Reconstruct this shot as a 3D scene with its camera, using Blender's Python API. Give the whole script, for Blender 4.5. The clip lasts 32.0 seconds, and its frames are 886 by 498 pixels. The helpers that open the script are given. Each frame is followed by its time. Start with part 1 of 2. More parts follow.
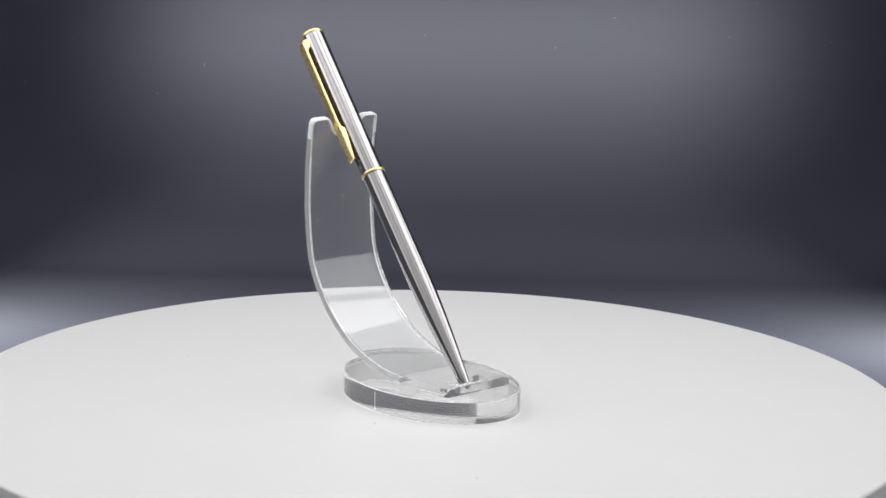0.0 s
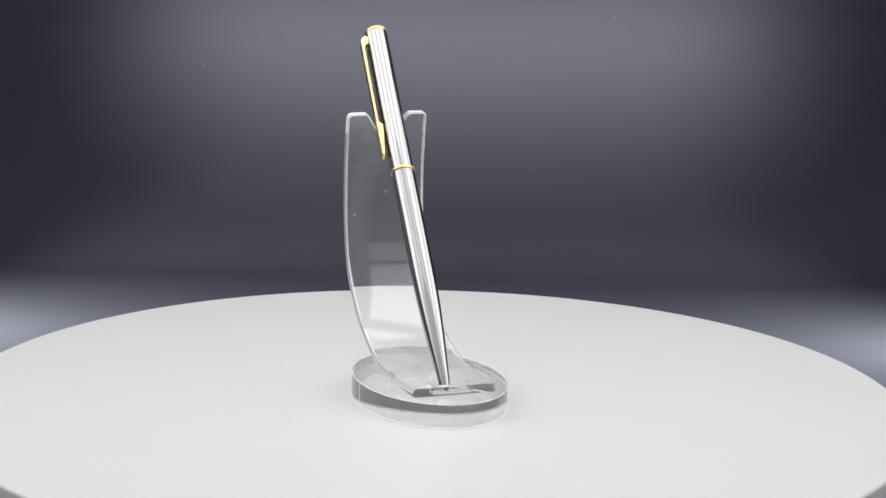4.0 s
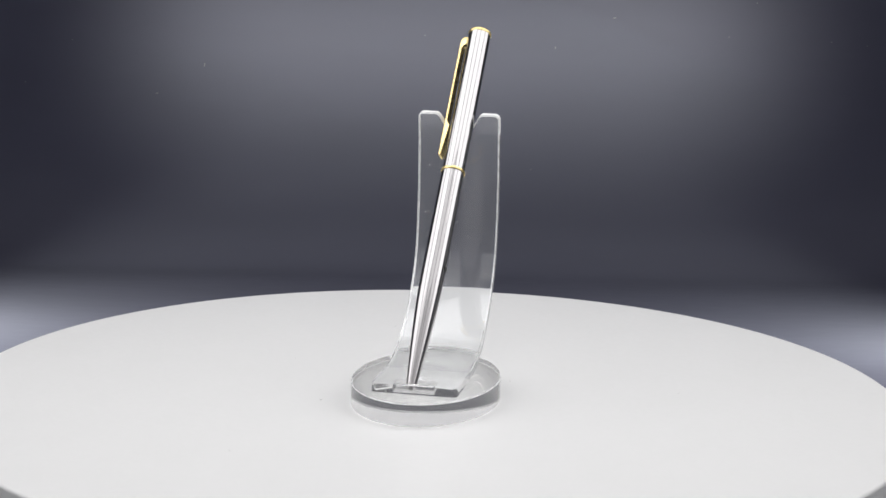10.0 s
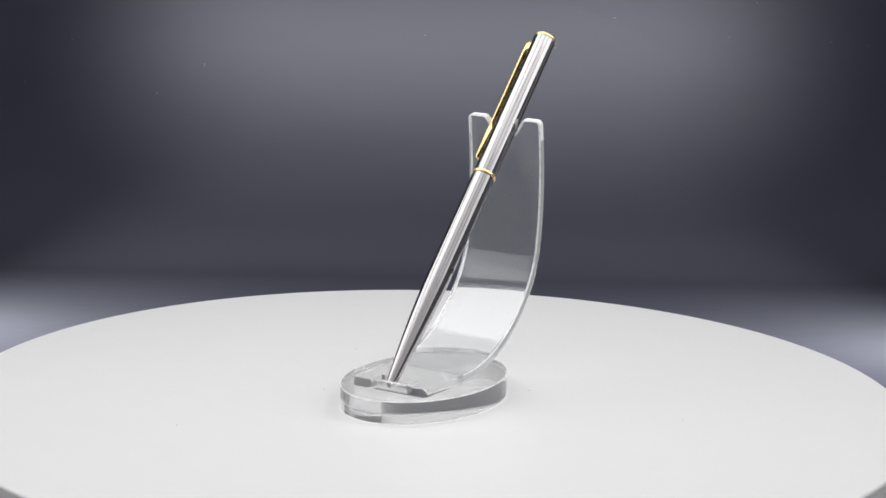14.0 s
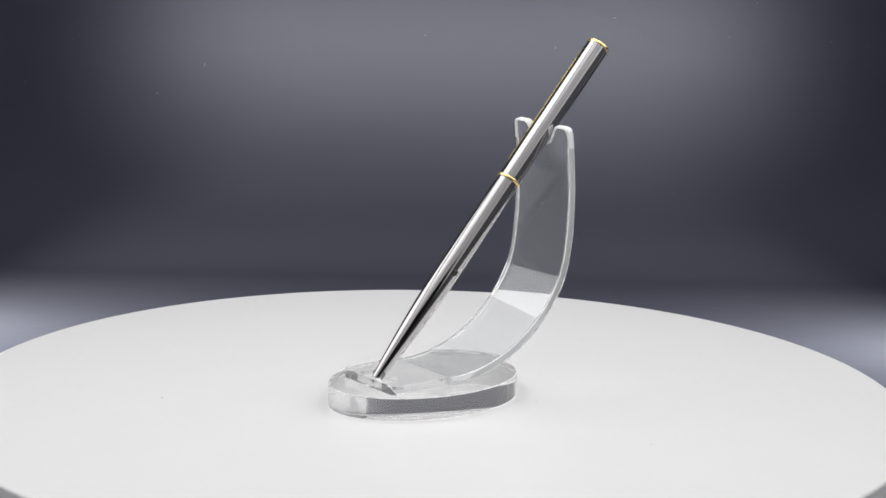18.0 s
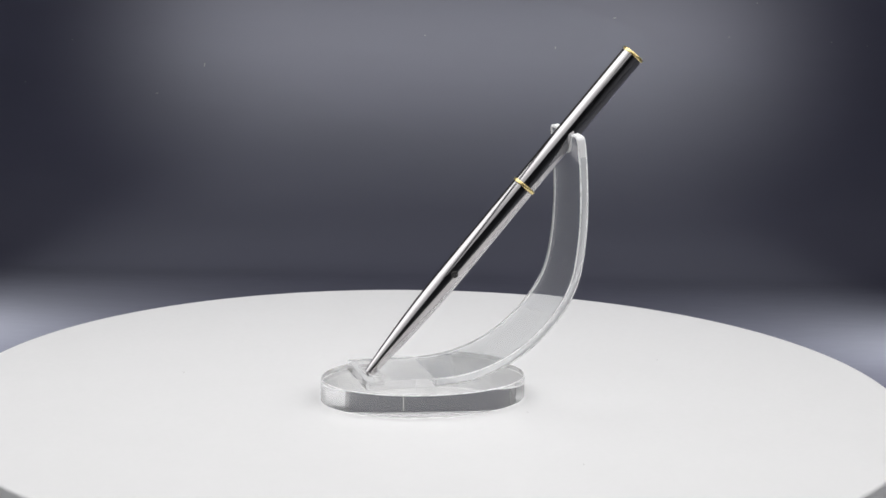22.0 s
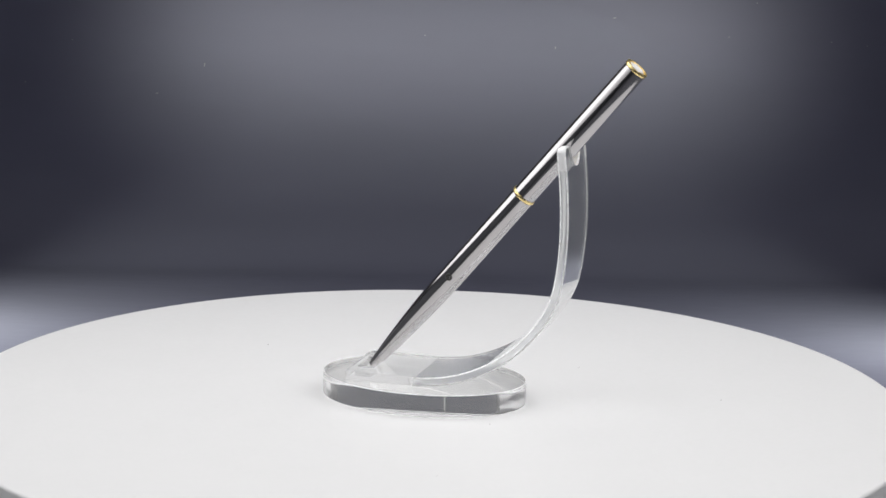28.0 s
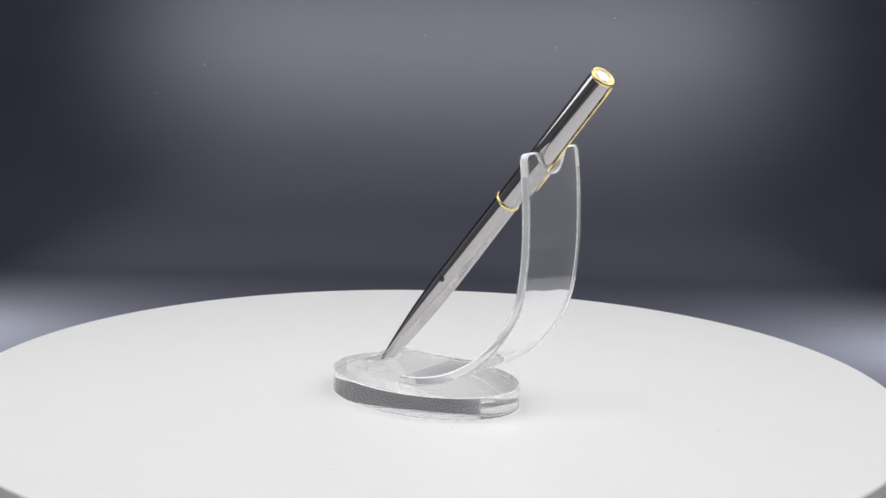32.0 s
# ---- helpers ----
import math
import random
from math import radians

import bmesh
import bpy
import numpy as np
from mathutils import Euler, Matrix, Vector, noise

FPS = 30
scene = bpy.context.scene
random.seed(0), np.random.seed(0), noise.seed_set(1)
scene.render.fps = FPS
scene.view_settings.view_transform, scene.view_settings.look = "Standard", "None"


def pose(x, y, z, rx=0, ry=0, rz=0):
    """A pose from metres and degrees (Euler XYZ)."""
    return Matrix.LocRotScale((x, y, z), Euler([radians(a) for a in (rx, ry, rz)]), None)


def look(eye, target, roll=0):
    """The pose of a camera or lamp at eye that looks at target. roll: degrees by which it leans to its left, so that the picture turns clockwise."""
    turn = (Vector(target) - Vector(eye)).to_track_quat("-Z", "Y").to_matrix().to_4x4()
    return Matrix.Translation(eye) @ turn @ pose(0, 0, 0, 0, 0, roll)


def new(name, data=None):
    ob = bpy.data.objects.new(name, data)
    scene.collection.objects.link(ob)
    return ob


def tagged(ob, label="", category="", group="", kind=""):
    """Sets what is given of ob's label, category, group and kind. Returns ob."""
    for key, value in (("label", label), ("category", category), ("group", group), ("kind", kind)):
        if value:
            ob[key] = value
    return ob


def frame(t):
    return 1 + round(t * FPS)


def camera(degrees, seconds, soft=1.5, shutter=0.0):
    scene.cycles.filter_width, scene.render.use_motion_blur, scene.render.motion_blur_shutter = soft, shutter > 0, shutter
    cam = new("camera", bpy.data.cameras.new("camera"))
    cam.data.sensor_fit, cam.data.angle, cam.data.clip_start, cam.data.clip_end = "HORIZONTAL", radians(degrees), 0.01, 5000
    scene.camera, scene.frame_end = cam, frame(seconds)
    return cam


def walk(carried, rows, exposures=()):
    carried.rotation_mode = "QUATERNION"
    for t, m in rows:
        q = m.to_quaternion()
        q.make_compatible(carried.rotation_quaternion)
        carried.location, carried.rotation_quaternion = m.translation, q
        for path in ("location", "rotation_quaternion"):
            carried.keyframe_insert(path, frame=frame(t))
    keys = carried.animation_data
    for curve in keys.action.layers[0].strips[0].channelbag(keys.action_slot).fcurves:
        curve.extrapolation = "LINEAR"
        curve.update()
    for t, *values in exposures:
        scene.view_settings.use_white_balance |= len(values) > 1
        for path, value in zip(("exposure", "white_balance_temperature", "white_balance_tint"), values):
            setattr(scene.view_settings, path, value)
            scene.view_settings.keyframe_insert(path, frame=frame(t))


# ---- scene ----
from mathutils.geometry import tessellate_polygon

# camera: a fixed phone on a stand, looking slightly down at the turntable
cam = camera(22.233, 32.0, soft=1.6)
EYE = Vector((0.0, -0.7033, 0.1987))
YAW, PITCH = 0.005328, 0.209393
AIM = EYE + Vector((math.sin(YAW) * math.cos(PITCH), math.cos(YAW) * math.cos(PITCH), -math.sin(PITCH)))
VIEW = look(EYE, AIM, 1.2195)
walk(cam, [(0.0, VIEW), (32.0, VIEW)], exposures=[(0.0, -0.02), (7.0, -0.01), (13.0, 0.02), (19.0, 0.04), (32.0, 0.05)])

FLOOR, BACK, SWEEP = -0.062, 0.50, 0.05

# ---- light ----
world = bpy.data.worlds.new("world")
world.use_nodes = True
world.node_tree.nodes["Background"].inputs["Color"].default_value = (0.5, 0.55, 0.65, 1)
world.node_tree.nodes["Background"].inputs["Strength"].default_value = 0.02
scene.world = world


def area(name, m, sx, sy, power, spread=180, colour=(1, 1, 1)):
    data = bpy.data.lights.new(name, "AREA")
    data.shape, data.size, data.size_y = "RECTANGLE", sx, sy
    data.energy, data.color, data.spread = power, colour, radians(spread)
    ob = new(name, data)
    ob.matrix_basis = m
    return ob


# a vault of five light bars over the turntable, each in lengths that dim towards the front
LEANS = ((-58, 1.0), (-29, 1.15), (0, 1.08), (29, 1.15), (58, 1.0))
LENGTHS = ((-0.13, 0.24, 0.326), (-0.24, -0.132, 0.060), (-0.36, -0.242, 0.042), (-0.68, -0.362, 0.100))
ARCH = [(pose(0, (y0 + y1) / 2, 0.03, 0, lean, 0) @ pose(0, 0, 0.43), y1 - y0, power * share) for lean, share in LEANS for y0, y1, power in LENGTHS]
for m, length, power in ARCH:
    area("led_bar_light", m, 0.196, length, power, 150, (1.0, 0.993, 1.0))
# a wide unseen bar, added behind the rear card to make the backdrop's glow
area("backdrop_glow_light", look((0.012, 0.288, 0.135), (0.012, 0.50, 0.056), 0), 0.31, 0.016, 0.088, 40, (1.0, 1.0, 0.80))
# a weak unseen strip, added along the rear card to fill the whole sheet
area("backdrop_fill_light", look((0.02, 0.292, 0.34), (0.02, 0.50, 0.33)), 0.86, 0.02, 0.37, 144, (1.0, 1.0, 0.92))

# two unseen low bars, added to rake the floor sheet brighter from the sides
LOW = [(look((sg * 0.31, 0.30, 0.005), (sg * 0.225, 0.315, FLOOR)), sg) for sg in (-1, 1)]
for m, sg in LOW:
    area("floor_fill_light", m, 0.02, 0.10, 0.21 if sg < 0 else 0.165, 100, (0.97, 1.0, 0.80))

# ---- materials ----


def material(name, colour, rough=0.5, metal=0.0, transmission=0.0, ior=1.5, aniso=0.0, coat=0.0):
    m = bpy.data.materials.new(name)
    m.use_nodes = True
    b = m.node_tree.nodes["Principled BSDF"]
    b.inputs["Base Color"].default_value = (*colour, 1)
    b.inputs["Roughness"].default_value = rough
    b.inputs["Metallic"].default_value = metal
    b.inputs["Transmission Weight"].default_value = transmission
    b.inputs["IOR"].default_value = ior
    b.inputs["Coat Weight"].default_value = coat
    return m


def grain(m, scale, stretch=(1, 1, 1), rough=(0.3, 0.5), bump=0.0, colours=None, detail=4.0, distance=0.0001):
    """Noise in object space that varies roughness, colour and relief."""
    nt = m.node_tree
    b = nt.nodes["Principled BSDF"]
    co = nt.nodes.new("ShaderNodeTexCoord")
    mp = nt.nodes.new("ShaderNodeMapping")
    mp.inputs["Scale"].default_value = stretch
    nz = nt.nodes.new("ShaderNodeTexNoise")
    nz.inputs["Scale"].default_value, nz.inputs["Detail"].default_value = scale, detail
    nt.links.new(co.outputs["Object"], mp.inputs["Vector"])
    nt.links.new(mp.outputs["Vector"], nz.inputs["Vector"])
    mr = nt.nodes.new("ShaderNodeMapRange")
    mr.inputs["From Min"].default_value, mr.inputs["From Max"].default_value = 0.3, 0.7
    mr.inputs["To Min"].default_value, mr.inputs["To Max"].default_value = rough
    nt.links.new(nz.outputs["Fac"], mr.inputs["Value"])
    nt.links.new(mr.outputs["Result"], b.inputs["Roughness"])
    if colours:
        mx = nt.nodes.new("ShaderNodeMix")
        mx.data_type = "RGBA"
        mx.inputs["A"].default_value, mx.inputs["B"].default_value = (*colours[0], 1), (*colours[1], 1)
        big = nt.nodes.new("ShaderNodeTexNoise")
        big.inputs["Scale"].default_value, big.inputs["Detail"].default_value = scale * 0.13, 3.0
        nt.links.new(mp.outputs["Vector"], big.inputs["Vector"])
        nt.links.new(big.outputs["Fac"], mx.inputs["Factor"])
        nt.links.new(mx.outputs["Result"], b.inputs["Base Color"])
    if bump:
        bp = nt.nodes.new("ShaderNodeBump")
        bp.inputs["Strength"].default_value, bp.inputs["Distance"].default_value = bump, distance
        nt.links.new(nz.outputs["Fac"], bp.inputs["Height"])
        nt.links.new(bp.outputs["Normal"], b.inputs["Normal"])
    return m


SHEET = grain(material("charcoal_sheet", (0.16, 0.162, 0.172), 0.6), 300, (0.25, 1, 1), rough=(0.55, 0.7), detail=2.0,
              colours=((0.150, 0.152, 0.217), (0.166, 0.168, 0.240)))
SHEET.node_tree.nodes["Principled BSDF"].inputs["Specular IOR Level"].default_value = 0.02
BOARD = grain(material("white_foam_board", (0.7, 0.7, 0.7), 0.8), 200, rough=(0.7, 0.9))
PLASTIC = grain(material("white_plastic", (0.8, 0.8, 0.8), 0.35), 400, rough=(0.32, 0.45), bump=0.04,
                colours=((0.79, 0.79, 0.785), (0.815, 0.812, 0.81)))
HOUSING = grain(material("grey_housing", (0.5, 0.49, 0.48), 0.5), 300, rough=(0.4, 0.6), bump=0.05)
ROOM = grain(material("grey_room_paint", (0.30, 0.31, 0.33), 0.8), 20, rough=(0.7, 0.9))
TABLETOP = grain(material("grey_table_top", (0.13, 0.133, 0.15), 0.6), 120, rough=(0.5, 0.7), bump=0.02)
# the 5% not transmitted is a built-in veil of reflected light over scuffs
ARM_ACRYLIC = grain(material("scuffed_veiled_acrylic", (0.968, 0.978, 0.984), 0.012, 0, 0.95, 1.49), 420, (1, 0.07, 1), (0.004, 0.012), 0.10, detail=2.0, distance=0.00003)
BASE_ACRYLIC = material("thick_clear_acrylic", (0.895, 0.895, 0.89), 0.012, 0, 1.0, 1.49)
CUT = grain(material("cut_acrylic_edge", (0.97, 0.978, 0.982), 0.2, 0, 0.66, 1.49), 500, (1, 1, 1), (0.04, 0.09), 0.03)
BASE_SIDE = grain(material("flame_polished_edge", (0.885, 0.885, 0.89), 0.1, 0, 0.90, 1.49), 400, (1, 1, 0.05), (0.02, 0.07), 0.05)
BEVEL = grain(material("bevelled_acrylic_edge", (0.97, 0.975, 0.975), 0.3, 0, 0.25, 1.49), 500, (1, 1, 1), (0.2, 0.4), 0.03)
FROST = grain(material("frosted_acrylic_end", (0.97, 0.97, 0.975), 0.5, 0, 0.05, 1.49), 1500, (1, 1, 1), (0.4, 0.6), 0.2)
STEEL = grain(material("brushed_steel", (0.46, 0.45, 0.45), 0.15, 1.0), 2600, (1, 1, 0.004), (0.06, 0.10), 0.025,
              colours=((0.455, 0.443, 0.446), (0.49, 0.476, 0.479)), distance=0.00002)
FLECK = material("faint_fleck", (0.27, 0.27, 0.31), 0.8)
GOLD = grain(material("polished_gold", (1.0, 0.79, 0.36), 0.2, 1.0), 900, rough=(0.24, 0.34), bump=0.02)
EMBLEM = material("white_resin", (0.85, 0.84, 0.82), 0.2)
DARK = material("dark_detail_and_shade", (0.03, 0.028, 0.026), 0.4)
LINT = material("pale_lint", (0.88, 0.88, 0.9), 0.6)
DUST = material("grey_dust", (0.16, 0.15, 0.14), 0.9)
BLACK_SHELL = material("black_card_and_housing", (0.02, 0.02, 0.02), 0.5)
LAMP_TRAY = grain(material("grey_lamp_housing", (0.35, 0.35, 0.36), 0.5), 200, rough=(0.4, 0.6))

# ---- helpers for building ----


def part(name, bm, mat, parent=None, label="", smooth=True):
    me = bpy.data.meshes.new(name)
    bm.normal_update()
    bm.to_mesh(me)
    bm.free()
    for m in (mat if isinstance(mat, (list, tuple)) else (mat,)):
        me.materials.append(m)
    if smooth:
        me.polygons.foreach_set("use_smooth", [True] * len(me.polygons))
        me.set_sharp_from_angle(angle=radians(32))
    ob = new(name, me)
    ob.parent = parent
    if label:
        ob["label"] = label
    return ob


def lathe(profile, steps=96, closed_ends=True, m=None):
    """A turned solid round z from (radius, z) pairs; sharp where a pair repeats."""
    bm = bmesh.new()
    rings = []
    for r, z in [p for i, p in enumerate(profile) if i == 0 or p != profile[i - 1]]:
        rings.append([bm.verts.new((r * math.cos(a), r * math.sin(a), z)) for a in (2 * math.pi * k / steps for k in range(steps))])
    for lo, hi in zip(rings, rings[1:]):
        for k in range(steps):
            bm.faces.new((lo[k], lo[(k + 1) % steps], hi[(k + 1) % steps], hi[k]))
    if closed_ends:
        bm.faces.new(rings[0][::-1])
        bm.faces.new(rings[-1])
    if m:
        bmesh.ops.transform(bm, matrix=m, verts=bm.verts)
    return bm


def box(sx, sy, sz, m=None, bevel=0.0):
    bm = bmesh.new()
    bmesh.ops.create_cube(bm, size=1, matrix=Matrix.Diagonal((sx, sy, sz, 1)))
    if bevel:
        bmesh.ops.bevel(bm, geom=bm.edges[:], offset=bevel, segments=2, affect="EDGES", profile=0.5)
    if m:
        bmesh.ops.transform(bm, matrix=m, verts=bm.verts)
    return bm


# ---- the studio: floor sheet that sweeps up behind, and dark walls ----


def sweep_sheet():
    bm = bmesh.new()
    line = [(0.20, FLOOR), (0.3, FLOOR), (BACK - SWEEP, FLOOR)]
    line += [(BACK - SWEEP + SWEEP * math.sin(a), FLOOR + SWEEP * (1 - math.cos(a))) for a in (radians(6 * k) for k in range(1, 16))]
    line += [(BACK, 0.3), (BACK, 0.75)]
    under = [(y + (0.002 if z > FLOOR + 0.02 else 0), z - 0.002) for y, z in line]
    front, back = [], []
    for pts, out in ((line, front), (under, back)):
        for y, z in pts:
            out.append([bm.verts.new((x, y, z)) for x in (-0.47, -0.2, 0.2, 0.47)])
    for rows, flip in ((front, False), (back, True)):
        for a, b in zip(rows, rows[1:]):
            for k in range(3):
                f = (a[k], a[k + 1], b[k + 1], b[k])
                bm.faces.new(f[::-1] if flip else f)
    return bm


backdrop = tagged(part("backdrop", sweep_sheet(), SHEET), "charcoal grey backdrop sheet sweeping up behind the turntable", "backdrop", kind="structure")
# rear white boards: unseen, added to bounce light onto the backdrop's corners
for nm, m, size, mat in (("wall_left", pose(-0.5, -0.55, 0.35), (0.05, 1.4, 0.9), ROOM), ("wall_right", pose(0.5, -0.55, 0.35), (0.05, 1.4, 0.9), ROOM),
                         ("wall_left_rear", pose(-0.5, 0.345, 0.35), (0.05, 0.38, 0.9), BOARD), ("wall_right_rear", pose(0.5, 0.345, 0.35), (0.05, 0.38, 0.9), BOARD),
                         ("wall_front", pose(0, -1.3, 0.35), (1.85, 0.05, 0.9), ROOM),
                         ("ceiling", pose(0, -0.3, 0.83), (1.95, 1.98, 0.05), ROOM), ("floor", pose(0, -0.3, FLOOR - 0.0275), (1.95, 1.98, 0.05), TABLETOP)):
    tagged(part(nm, box(*size, m), mat, smooth=False), "plain dark grey table top under the turntable" if mat is TABLETOP else "plain white side board closing the studio, added unseen to bounce light on the backdrop" if mat is BOARD else "plain grey studio surface", nm.split("_")[0], kind="structure")

lamp_arch = tagged(new("lamp_arch"), "grey arch of five white light bars over the turntable", "lamp")
for m, length, power in ARCH:
    part("lamp_housing", box(0.218, length, 0.014, m @ pose(0, 0, 0.0085), 0.002), LAMP_TRAY, lamp_arch, smooth=False)
# housings for the two added, unseen floor bars
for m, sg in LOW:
    part("floor_fill_housing", box(0.03, 0.11, 0.014, m @ pose(0, 0, 0.0085), 0.002), BLACK_SHELL, lamp_arch, smooth=False)
# unseen black card, added to keep the bars' light off the backdrop
part("rear_shade_card", box(0.92, 0.004, 0.40, pose(0, 0.275, 0.309), 0.001), BLACK_SHELL, lamp_arch, "unseen black card added behind the arch to shade the backdrop", smooth=False)

# ---- turntable ----
R_TABLE = 0.1549
turntable = tagged(new("turntable"), "round white plastic motorised turntable with a smooth platter", "turntable")
part("housing", lathe([(0.118, FLOOR - 0.0024), (0.12, FLOOR), (0.12, FLOOR), (0.12, -0.017), (0.12, -0.017), (0.118, -0.0145)], 128), HOUSING, turntable, "grey plastic housing under the platter")
edge = [(0.13, -0.014), (R_TABLE - 0.002, -0.014), (R_TABLE - 0.002, -0.014), (R_TABLE, -0.012), (R_TABLE, -0.012), (R_TABLE, -0.0012)]
edge += [(R_TABLE - 0.0012 * (1 - math.cos(a)), -0.0012 * (1 - math.sin(a))) for a in (radians(15 * k) for k in range(1, 7))]
edge += [(edge[-1][0], 0.0), (0.05, 0.0)]
platter = part("platter", lathe(edge, 192), PLASTIC, turntable, "glossy white round platter")

# ---- acrylic stand ----
BASE = Vector((0.000766, -0.001519, 0.0))
LEAN = 132.0
STAND0 = Matrix.Translation(BASE) @ pose(0, 0, 0, 0, 0, LEAN)
HB = 0.0075
THICK = 0.0028
stand = tagged(new("pen_stand"), "clear acrylic pen stand with curved arm on oval base", "pen stand")


# the strip: a flat foot, then arcs that carry it up; (radius, degrees swept)
FOOT0, FLAT = -0.0223, 0.0228
ARCS = ((0.0503, 60.0), (0.0324, 21.0), (0.110, 9.0), (0.170, 60.0))
Z_TOP = 0.0868
HALF, MID = 0.0138, -0.0005


def along(s):
    """Place (x, z) and direction of the strip's outer face at the length s."""
    x, z, a = FOOT0, HB, 0.0
    if s <= FLAT:
        return x + s, z, 0.0
    x, s = x + FLAT, s - FLAT
    for r, deg in ARCS:
        full = radians(deg)
        turn = min(s / r, full)
        x += r * (math.sin(a + turn) - math.sin(a))
        z += r * (math.cos(a) - math.cos(a + turn))
        a += turn
        s -= turn * r
        if s <= 1e-9:
            break
    return x, z, a


S_TOP = 0.06
while along(S_TOP)[1] < Z_TOP:
    S_TOP += 0.0002


def round_off(d, r):
    """How far a rounded corner draws the edge back at the distance d from the side."""
    return r - math.sqrt(max(r * r - (r - d) ** 2, 0.0)) if d < r else 0.0


NOTCH_Y, NOTCH_R, NOTCH_C, NOTCH_W, NOTCH_SOFT = MID - 0.0002, 0.0050, 0.0020, 0.0071, 0.0009
_far = math.hypot(NOTCH_W, NOTCH_C)
NOTCH_SLOPE = math.tan(math.atan2(NOTCH_C, NOTCH_W) + math.asin(NOTCH_R / _far))
NOTCH_JOIN = NOTCH_R * math.sin(math.atan(NOTCH_SLOPE))


def s_end(y):
    """Where the strip ends at y: rounded outer corners and a notch with sloping sides and a round bottom."""
    d = abs(y - NOTCH_Y)
    if d < NOTCH_JOIN:
        depth = NOTCH_C + math.sqrt(NOTCH_R ** 2 - d * d)
    elif d < NOTCH_W - NOTCH_SOFT:
        depth = NOTCH_SLOPE * (NOTCH_W - d)
    elif d < NOTCH_W + NOTCH_SOFT:
        depth = NOTCH_SLOPE * (NOTCH_W + NOTCH_SOFT - d) ** 2 / (4 * NOTCH_SOFT)
    else:
        depth = 0.0
    return S_TOP - depth - round_off(HALF - abs(y - MID), 0.0018)


FOOT_ROUND, SLOT_X, SLOT_Y = 0.0015, (-0.0203, -0.0153), (-0.0068, 0.0066)


def oval(a, b, z0, z1, chamfer=0.0003, steps=256):
    """The oval block; its top is open where the strip's foot is bonded to it, but for the floor of the slot."""
    bm = bmesh.new()
    worn = random.Random(8)

    def ring(k, z, rough=0.0):
        out = []
        for i in range(steps):
            t, w = 2 * math.pi * i / steps, k * (1 + rough * worn.uniform(-1, 1))
            out.append(bm.verts.new(((a - w) * math.cos(t), (b - w) * math.sin(t), z)))
        return out
    levels = [ring(chamfer, z0), ring(0, z0 + chamfer), ring(0, z1 - chamfer), ring(chamfer, z1, 0.45)]
    for n, (ra, rb) in enumerate(zip(levels, levels[1:])):
        for i in range(steps):
            if n != 1:
                bm.faces.new((ra[i], ra[(i + 1) % steps], rb[(i + 1) % steps], rb[i])).material_index = 1
    bm.faces.new(levels[0][::-1])
    foot = []
    for k in range(13):
        d = FOOT_ROUND * (1 - math.cos(radians(90 * k / 12)))
        foot.append((FOOT0 + round_off(d, FOOT_ROUND), MID - HALF + d))
    foot = [(FOOT0 + FLAT, MID - HALF)] + foot + [(x, 2 * MID - y) for x, y in reversed(foot)] + [(FOOT0 + FLAT, MID + HALF)]
    hole = [bm.verts.new((x, y, z1)) for x, y in foot]
    loop = levels[-1] + hole
    for tri in tessellate_polygon([[v.co for v in levels[-1]], [v.co for v in hole]]):
        f = bm.faces.new([loop[i] for i in tri])
        f.normal_update()
        if f.normal.z < 0:
            f.normal_flip()
    bm.faces.new([bm.verts.new((x, y, z1)) for x, y in ((SLOT_X[0], SLOT_Y[0]), (SLOT_X[1], SLOT_Y[0]), (SLOT_X[1], SLOT_Y[1]), (SLOT_X[0], SLOT_Y[1]))])
    return bm


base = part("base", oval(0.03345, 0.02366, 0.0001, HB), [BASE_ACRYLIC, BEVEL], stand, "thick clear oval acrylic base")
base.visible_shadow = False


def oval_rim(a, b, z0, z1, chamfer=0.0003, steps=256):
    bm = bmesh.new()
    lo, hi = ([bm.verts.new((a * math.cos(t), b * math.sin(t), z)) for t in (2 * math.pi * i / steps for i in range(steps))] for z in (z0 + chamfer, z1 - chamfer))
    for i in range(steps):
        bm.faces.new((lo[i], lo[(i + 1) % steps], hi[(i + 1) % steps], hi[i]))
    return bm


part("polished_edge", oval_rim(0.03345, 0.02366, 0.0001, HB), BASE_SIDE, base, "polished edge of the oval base")


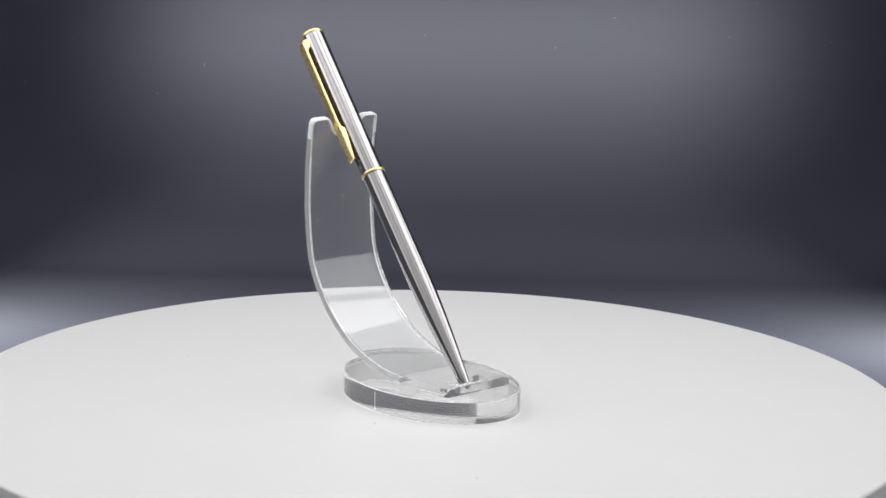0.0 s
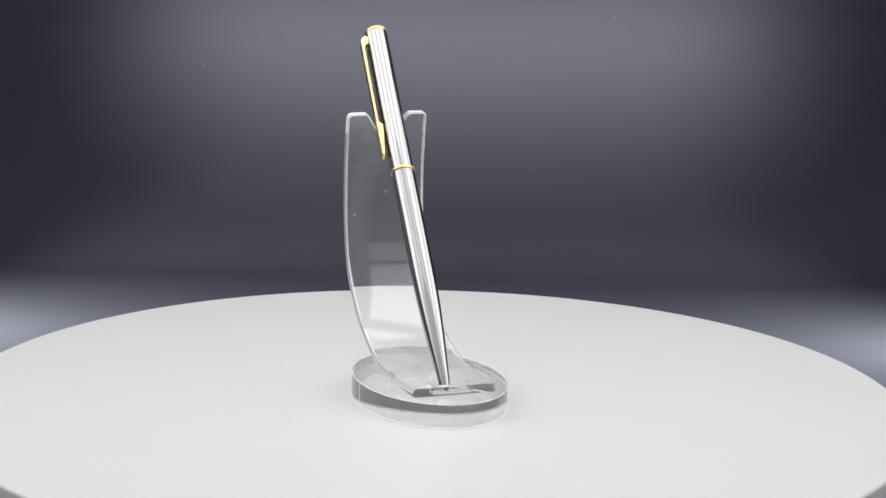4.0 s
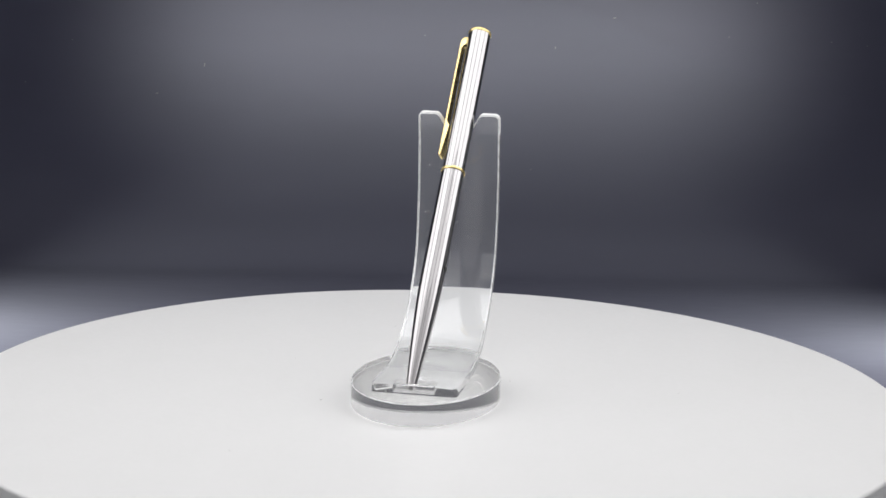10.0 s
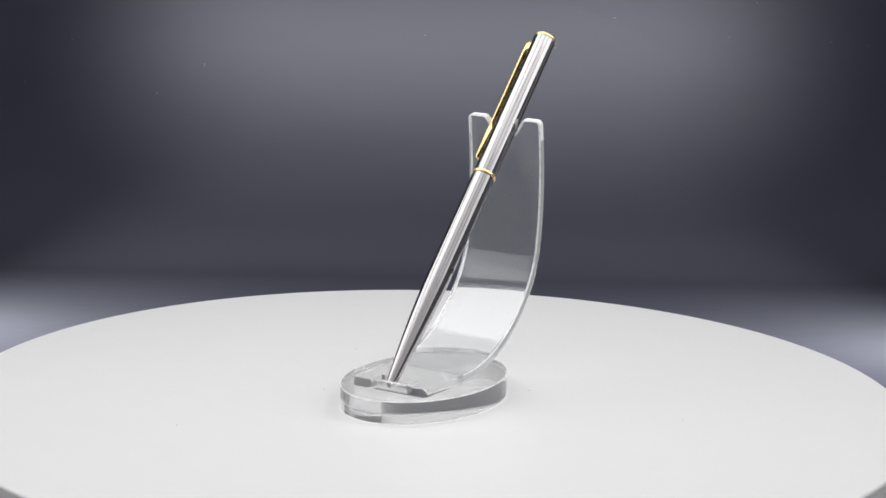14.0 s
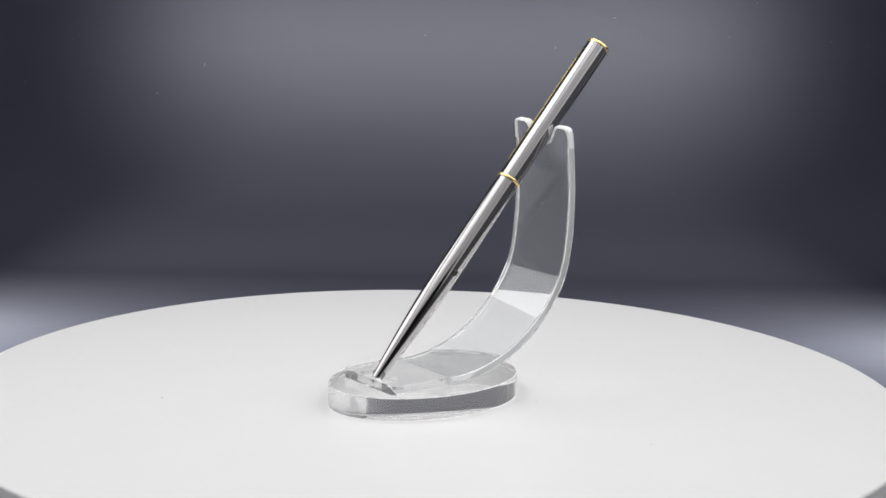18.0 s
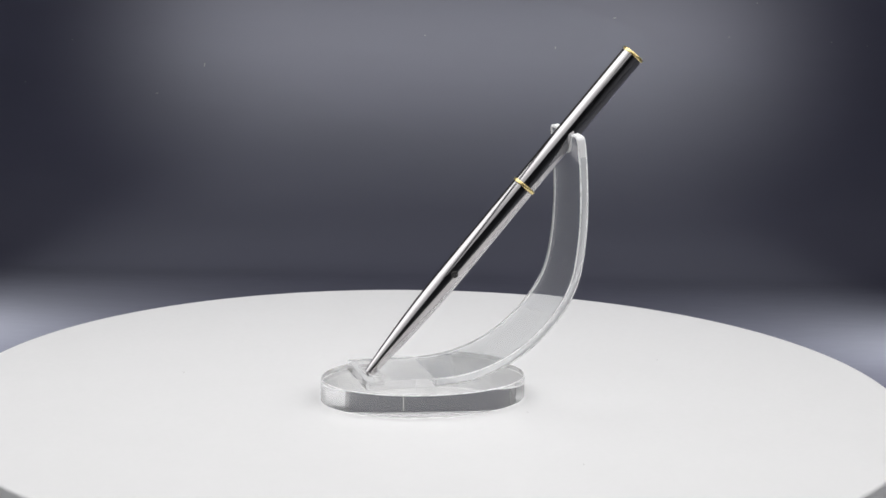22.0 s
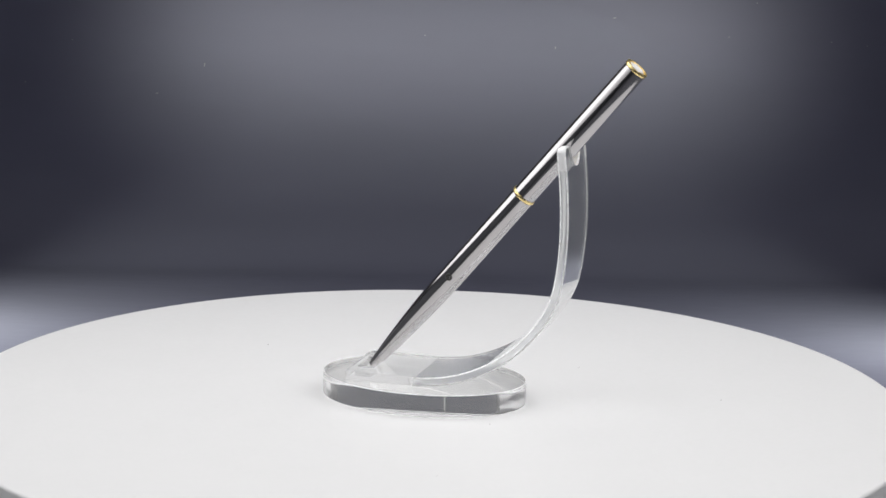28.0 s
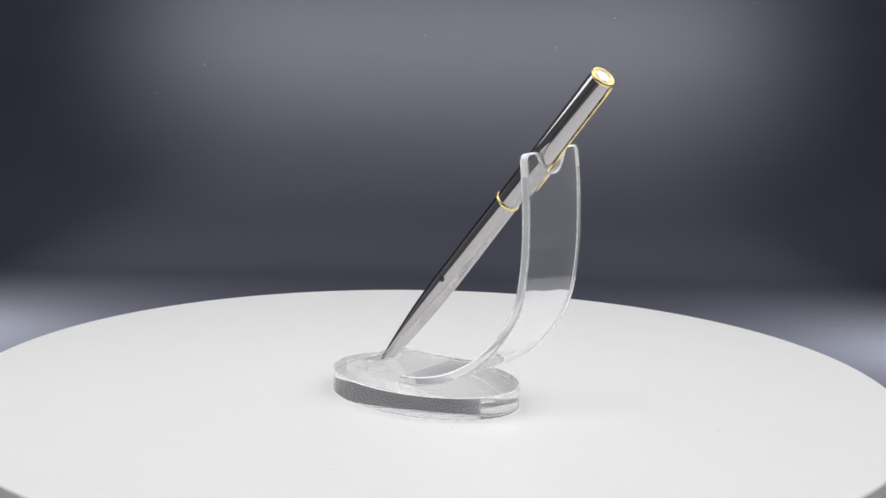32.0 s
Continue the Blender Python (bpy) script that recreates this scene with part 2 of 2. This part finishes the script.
def strip():
    ys = set()
    for k in range(13):
        c = 0.0018 * (1 - math.cos(radians(90 * k / 12)))
        ys |= {MID - HALF + c, MID + HALF - c}
    for k in range(25):
        ys.add(NOTCH_Y + NOTCH_JOIN * math.sin(math.pi / 2 * (k / 12 - 1)))
    for sg in (-1, 1):
        for k in range(5):
            ys.add(NOTCH_Y + sg * (NOTCH_JOIN + (NOTCH_W - NOTCH_SOFT - NOTCH_JOIN) * k / 4))
        for k in range(7):
            ys.add(NOTCH_Y + sg * (NOTCH_W - NOTCH_SOFT + NOTCH_SOFT * k / 3))
    ys |= set(SLOT_Y)
    ys = sorted(ys)
    ys = [y for i, y in enumerate(ys) if i == 0 or y - ys[i - 1] > 2e-6]
    slot_s = (SLOT_X[0] - FOOT0, SLOT_X[1] - FOOT0)
    fixed = [0.0015, *slot_s, 0.012, 0.018, FLAT]
    n = 44
    last = S_TOP - 0.012
    fixed += [FLAT + (last - FLAT) * k / n for k in range(1, n + 1)]
    tail = 10

    def length(i, y):
        if i == 0:
            return round_off(HALF - abs(y - MID), FOOT_ROUND)
        if i <= len(fixed):
            return fixed[i - 1]
        return last + (s_end(y) - last) * (i - len(fixed)) / tail
    rows = 1 + len(fixed) + tail
    bm = bmesh.new()
    grid = {}
    for i in range(rows):
        for j, y in enumerate(ys):
            x, z, a = along(length(i, y))
            nx, nz = -math.sin(a), math.cos(a)
            grid[i, j] = (Vector((x, y, z)), Vector((x + nx * THICK, y, z + nz * THICK)))
    cells = set()
    for i in range(rows - 1):
        for j in range(len(ys) - 1):
            if 2 <= i < 3 and SLOT_Y[0] - 1e-7 <= ys[j] and ys[j + 1] <= SLOT_Y[1] + 1e-7:
                continue
            cells.add((i, j))
    low, high = {}, {}
    for key, (p, q) in grid.items():
        low[key], high[key] = bm.verts.new(p), bm.verts.new(q)
    for i, j in cells:
        ring = ((i, j), (i + 1, j), (i + 1, j + 1), (i, j + 1))
        bm.faces.new([high[k] for k in ring])
        if i >= 6:
            bm.faces.new([low[k] for k in ring[::-1]])
    for i, j in cells:
        for di, dj, e0, e1 in ((-1, 0, (0, 0), (0, 1)), (1, 0, (1, 1), (1, 0)), (0, -1, (1, 0), (0, 0)), (0, 1, (0, 1), (1, 1))):
            if (i + di, j + dj) not in cells:
                a, b = (i + e0[0], j + e0[1]), (i + e1[0], j + e1[1])
                bm.faces.new((low[a], high[a], high[b], low[b])).material_index = 2 if i > rows - 7 else (1 if i >= 6 else 3)
    for v in [v for v in bm.verts if not v.link_faces]:
        bm.verts.remove(v)
    bmesh.ops.remove_doubles(bm, verts=bm.verts, dist=1e-7)
    bm.normal_update()
    rims = [e for e in bm.edges if len(e.link_faces) == 2 and e.calc_face_angle(0) > 1.0 and {f.material_index for f in e.link_faces} in ({0, 1}, {0, 2})]
    bmesh.ops.bevel(bm, geom=rims, offset=0.00046, segments=1, affect="EDGES", material=4)
    return bm


arm = part("arm", strip(), [ARM_ACRYLIC, CUT, FROST, BASE_SIDE, BEVEL], stand, "curved clear acrylic arm with a notched top")
arm.visible_shadow = False

# ---- pen ----
TIP = Vector((-0.0172, 0.0013, 0.0095))
CAP = Vector((0.0667, -0.0033, 0.1113))
PEN_Z = (CAP - TIP).normalized()
side = Vector((0, 1, 0))
up = Vector((-0.7715, 0, 0.6357))
CLIP_TURN = radians(-10)
PEN_Y = side * math.cos(CLIP_TURN) + up * math.sin(CLIP_TURN)
PEN_Y = (PEN_Y - PEN_Z * PEN_Y.dot(PEN_Z)).normalized()
PEN_X = PEN_Y.cross(PEN_Z)
PEN0 = STAND0 @ Matrix.Translation(TIP) @ Matrix((PEN_X, PEN_Y, PEN_Z)).transposed().to_4x4()
L = 0.132
RING = 0.0771

pen = tagged(new("ballpoint_pen"), "slim brushed steel ballpoint pen with gold trim resting in stand", "pen")
taper = [(0.0003, -0.0012), (0.0012, -0.0012), (0.0016, -0.0009)]
for k in range(1, 25):
    z = -0.0009 + 0.0409 * k / 24
    u = (z + 0.0009) / 0.0409
    taper.append((0.0016 + 0.00225 * math.sin(u * math.pi / 2) ** 0.92, z))
taper += [(0.00385, 0.055), (0.0038, RING - 0.0007), (0.0038, RING - 0.0007), (0.0034, RING - 0.0006)]
barrel = part("barrel", lathe(taper, 128, False), STEEL, pen, "brushed steel lower barrel tapering to the tip")
part("writing_tip", lathe([(0.0002, -0.0019), (0.0006, -0.0018), (0.0009, -0.0011)], 32), DARK, barrel)
cap_profile = [(0.0034, RING + 0.0004), (0.00375, RING + 0.0005), (0.00375, RING + 0.0005), (0.00372, L - 0.0012), (0.00370, L - 0.0010)]
cap = part("cap", lathe(cap_profile, 128), STEEL, pen, "brushed steel upper barrel")
part("ring", lathe([(0.0036, RING - 0.0006), (0.00392, RING - 0.00055), (0.00405, RING - 0.0003), (0.00405, RING + 0.0002), (0.00392, RING + 0.00045), (0.0036, RING + 0.0005)], 96), GOLD, pen, "thin gold centre ring")
finial = part("finial", lathe([(0.0036, L - 0.0011), (0.00378, L - 0.0010), (0.00388, L - 0.0008), (0.00388, L - 0.0003), (0.0037, L), (0.0031, L), (0.0030, L - 0.0001), (0.0030, L - 0.0004)], 96), GOLD, pen, "gold end ring")


def rosette():
    bm = bmesh.new()
    top, low = [], []
    for k in range(96):
        a = 2 * math.pi * k / 96
        r = 0.0024 + 0.00034 * math.cos(6 * a)
        top.append(bm.verts.new((r * math.cos(a), r * math.sin(a), L - 0.0001)))
        low.append(bm.verts.new((r * math.cos(a), r * math.sin(a), L - 0.0005)))
    bm.faces.new(top)
    for k in range(96):
        bm.faces.new((low[k], low[(k + 1) % 96], top[(k + 1) % 96], top[k]))
    return bm


part("emblem", rosette(), EMBLEM, finial, "white rounded six-lobed end emblem", smooth=False)


def clip_shape():
    """The spring clip: stations along z with half width, inner and outer height over the axis."""
    rows = [(0.1297, 0.0012, 0.0034, 0.0042), (0.1294, 0.0015, 0.0034, 0.0050), (0.1286, 0.0017, 0.0034, 0.0057), (0.1272, 0.00175, 0.0034, 0.0059),
            (0.1264, 0.00175, 0.0036, 0.0059), (0.1258, 0.00175, 0.0045, 0.0059), (0.1249, 0.00175, 0.0050, 0.0059), (0.110, 0.0017, 0.0051, 0.0059), (0.0965, 0.0017, 0.0051, 0.0059),
            (0.0955, 0.0017, 0.0047, 0.0059), (0.0948, 0.00175, 0.0040, 0.0059), (0.0942, 0.0018, 0.0039, 0.0059), (0.0915, 0.00185, 0.0041, 0.0059), (0.0840, 0.0017, 0.0050, 0.0059), (0.0830, 0.0016, 0.0051, 0.0058)]
    bm = bmesh.new()
    loops = []
    for z, w, lo, hi in rows:
        e = min(0.00028, (hi - lo) * 0.3)
        loops.append([bm.verts.new(p) for p in ((-w, lo, z), (w, lo, z), (w, hi - e, z), (w - 0.00035, hi, z), (-w + 0.00035, hi, z), (-w, hi - e, z))])
    for a, b in zip(loops, loops[1:]):
        for k in range(6):
            bm.faces.new((a[k], b[k], b[(k + 1) % 6], a[(k + 1) % 6]))
    bm.faces.new(loops[0])
    bm.faces.new(loops[-1][::-1])
    bmesh.ops.recalc_face_normals(bm, faces=bm.faces)
    bmesh.ops.bevel(bm, geom=[e for e in bm.edges if e.calc_face_angle(0) > 0.5], offset=0.0001, segments=1, affect="EDGES")
    return bm


part("clip", clip_shape(), GOLD, pen, "polished gold spring clip with a wedge end", smooth=False)
# dark strip standing in for the shade and reflection between clip and cap
part("clip_shade", box(0.0016, 0.0006, 0.046, pose(0, 0.00355, 0.104)), DARK, cap, "dark strip for the shade and reflection under the clip", smooth=False)

# ---- small marks ----


def blob(rx, ry, rz):
    """A small flattened eight-sided grain."""
    bm = bmesh.new()
    ring = [bm.verts.new((rx * math.cos(a), ry * math.sin(a), 0)) for a in (math.pi * k / 4 for k in range(8))]
    for tip in ((0, 0, rz), (0, 0, -rz)):
        v = bm.verts.new(tip)
        for k in range(8):
            f = (ring[k], ring[(k + 1) % 8], v)
            bm.faces.new(f if tip[2] > 0 else f[::-1])
    return bm


def scatter(name, first, places):
    """Copies of one small mesh under the same parent, at the poses given."""
    first.matrix_basis = places[0]
    for m in places[1:]:
        ob = new(name, first.data)
        ob.parent, ob.matrix_basis = first.parent, m


# the seam of the base, on one long side
seam = part("seam", box(0.00022, 0.00012, HB * 0.80), BEVEL, base, "fine moulded seam", smooth=False)
seam.matrix_basis = pose(0, 0.02366, HB * 0.5)

# dust and nicks on the faces of the arm: length along the strip, place across it, face
rng = random.Random(4)
places = []
for k in range(64):
    sl = rng.choice((rng.uniform(0.045, 0.062), rng.uniform(0.06, 0.112), rng.uniform(0.085, 0.115)))
    yy = MID + rng.uniform(-0.012, 0.012)
    x, z, a = along(sl)
    h = THICK if rng.random() < 0.6 else 0.0
    size = rng.uniform(0.5, 1.15)
    places.append(pose(x - math.sin(a) * h, yy, z + math.cos(a) * h, 0, -math.degrees(a), 0) @ pose(0, 0, 0, 0, 0, rng.uniform(0, 180)) @ Matrix.Diagonal((size * rng.choice((1, 1, 2.2)), size, 1, 1)))
scatter("dust_speck", part("dust_speck", blob(0.00014, 0.00013, 0.00007), LINT, arm, "pale dust speck"), places)

# specks on the platter
places = [pose(x, y, 0.0001, 0, 0, r) @ Matrix.Diagonal((k, 1, 1, 1)) for x, y, r, k in
          ((-0.0165, -0.0307, 60, 2.2), (0.0144, -0.0842, 10, 1.3), (-0.0011, 0.0348, 40, 1.4), (-0.0652, -0.0081, 0, 1.0), (0.041, 0.072, 20, 1.0), (-0.083, 0.047, 70, 1.5))]
scatter("dust_speck", part("dust_speck", blob(0.00022, 0.00018, 0.00006), DUST, platter, "tiny grey dust speck"), places)

# lint on the backdrop
places = [pose(x, BACK - 0.0002, z, 90, 0, 0) @ pose(0, 0, 0, 0, 0, r) @ Matrix.Diagonal((k, 1, 1, 1)) for x, z, r, k in
          ((-0.149, 0.0255, 20, 2.0), (0.0955, 0.071, 10, 2.4), (0.157, 0.062, 0, 1.0), (0.212, 0.0604, 50, 1.2), (-0.1235, 0.0413, 80, 3.0), (-0.0057, 0.0596, 0, 1.2),
           (0.1711, 0.0805, 0, 1.4), (0.2313, 0.0587, 30, 1.0), (-0.1942, 0.0535, 0, 1.0), (-0.2197, 0.0302, 0, 1.1), (0.0643, 0.0544, 85, 1.8), (0.053, -0.012, 0, 1.0))]
scatter("lint", part("lint", blob(0.00038, 0.00032, 0.0001), FLECK, backdrop, "pale lint fleck"), places)

# the stamped mark on the barrel
turn_mark = radians(186)
out = Vector((-math.sin(turn_mark), math.cos(turn_mark), 0))
mark = out.to_track_quat("Z", "Y").to_matrix().to_4x4()
mark.translation = out * 0.00372 + Vector((0, 0, 0.0411))
part("stamped_mark", lathe([(0.0004, 0.00012), (0.0006, 0.00028), (0.0010, 0.00026), (0.00118, 0.00006)], 24, m=mark), DARK, barrel, "small dark stamped mark")


def motions():
    rate = 5.2966
    times = [k * 0.5 for k in range(65)]
    turn = [(t, pose(0, 0, 0, 0, 0, -rate * t)) for t in times]
    walk(platter, turn)
    walk(stand, [(t, m @ STAND0) for t, m in turn])
    walk(pen, [(t, m @ PEN0) for t, m in turn])


motions()
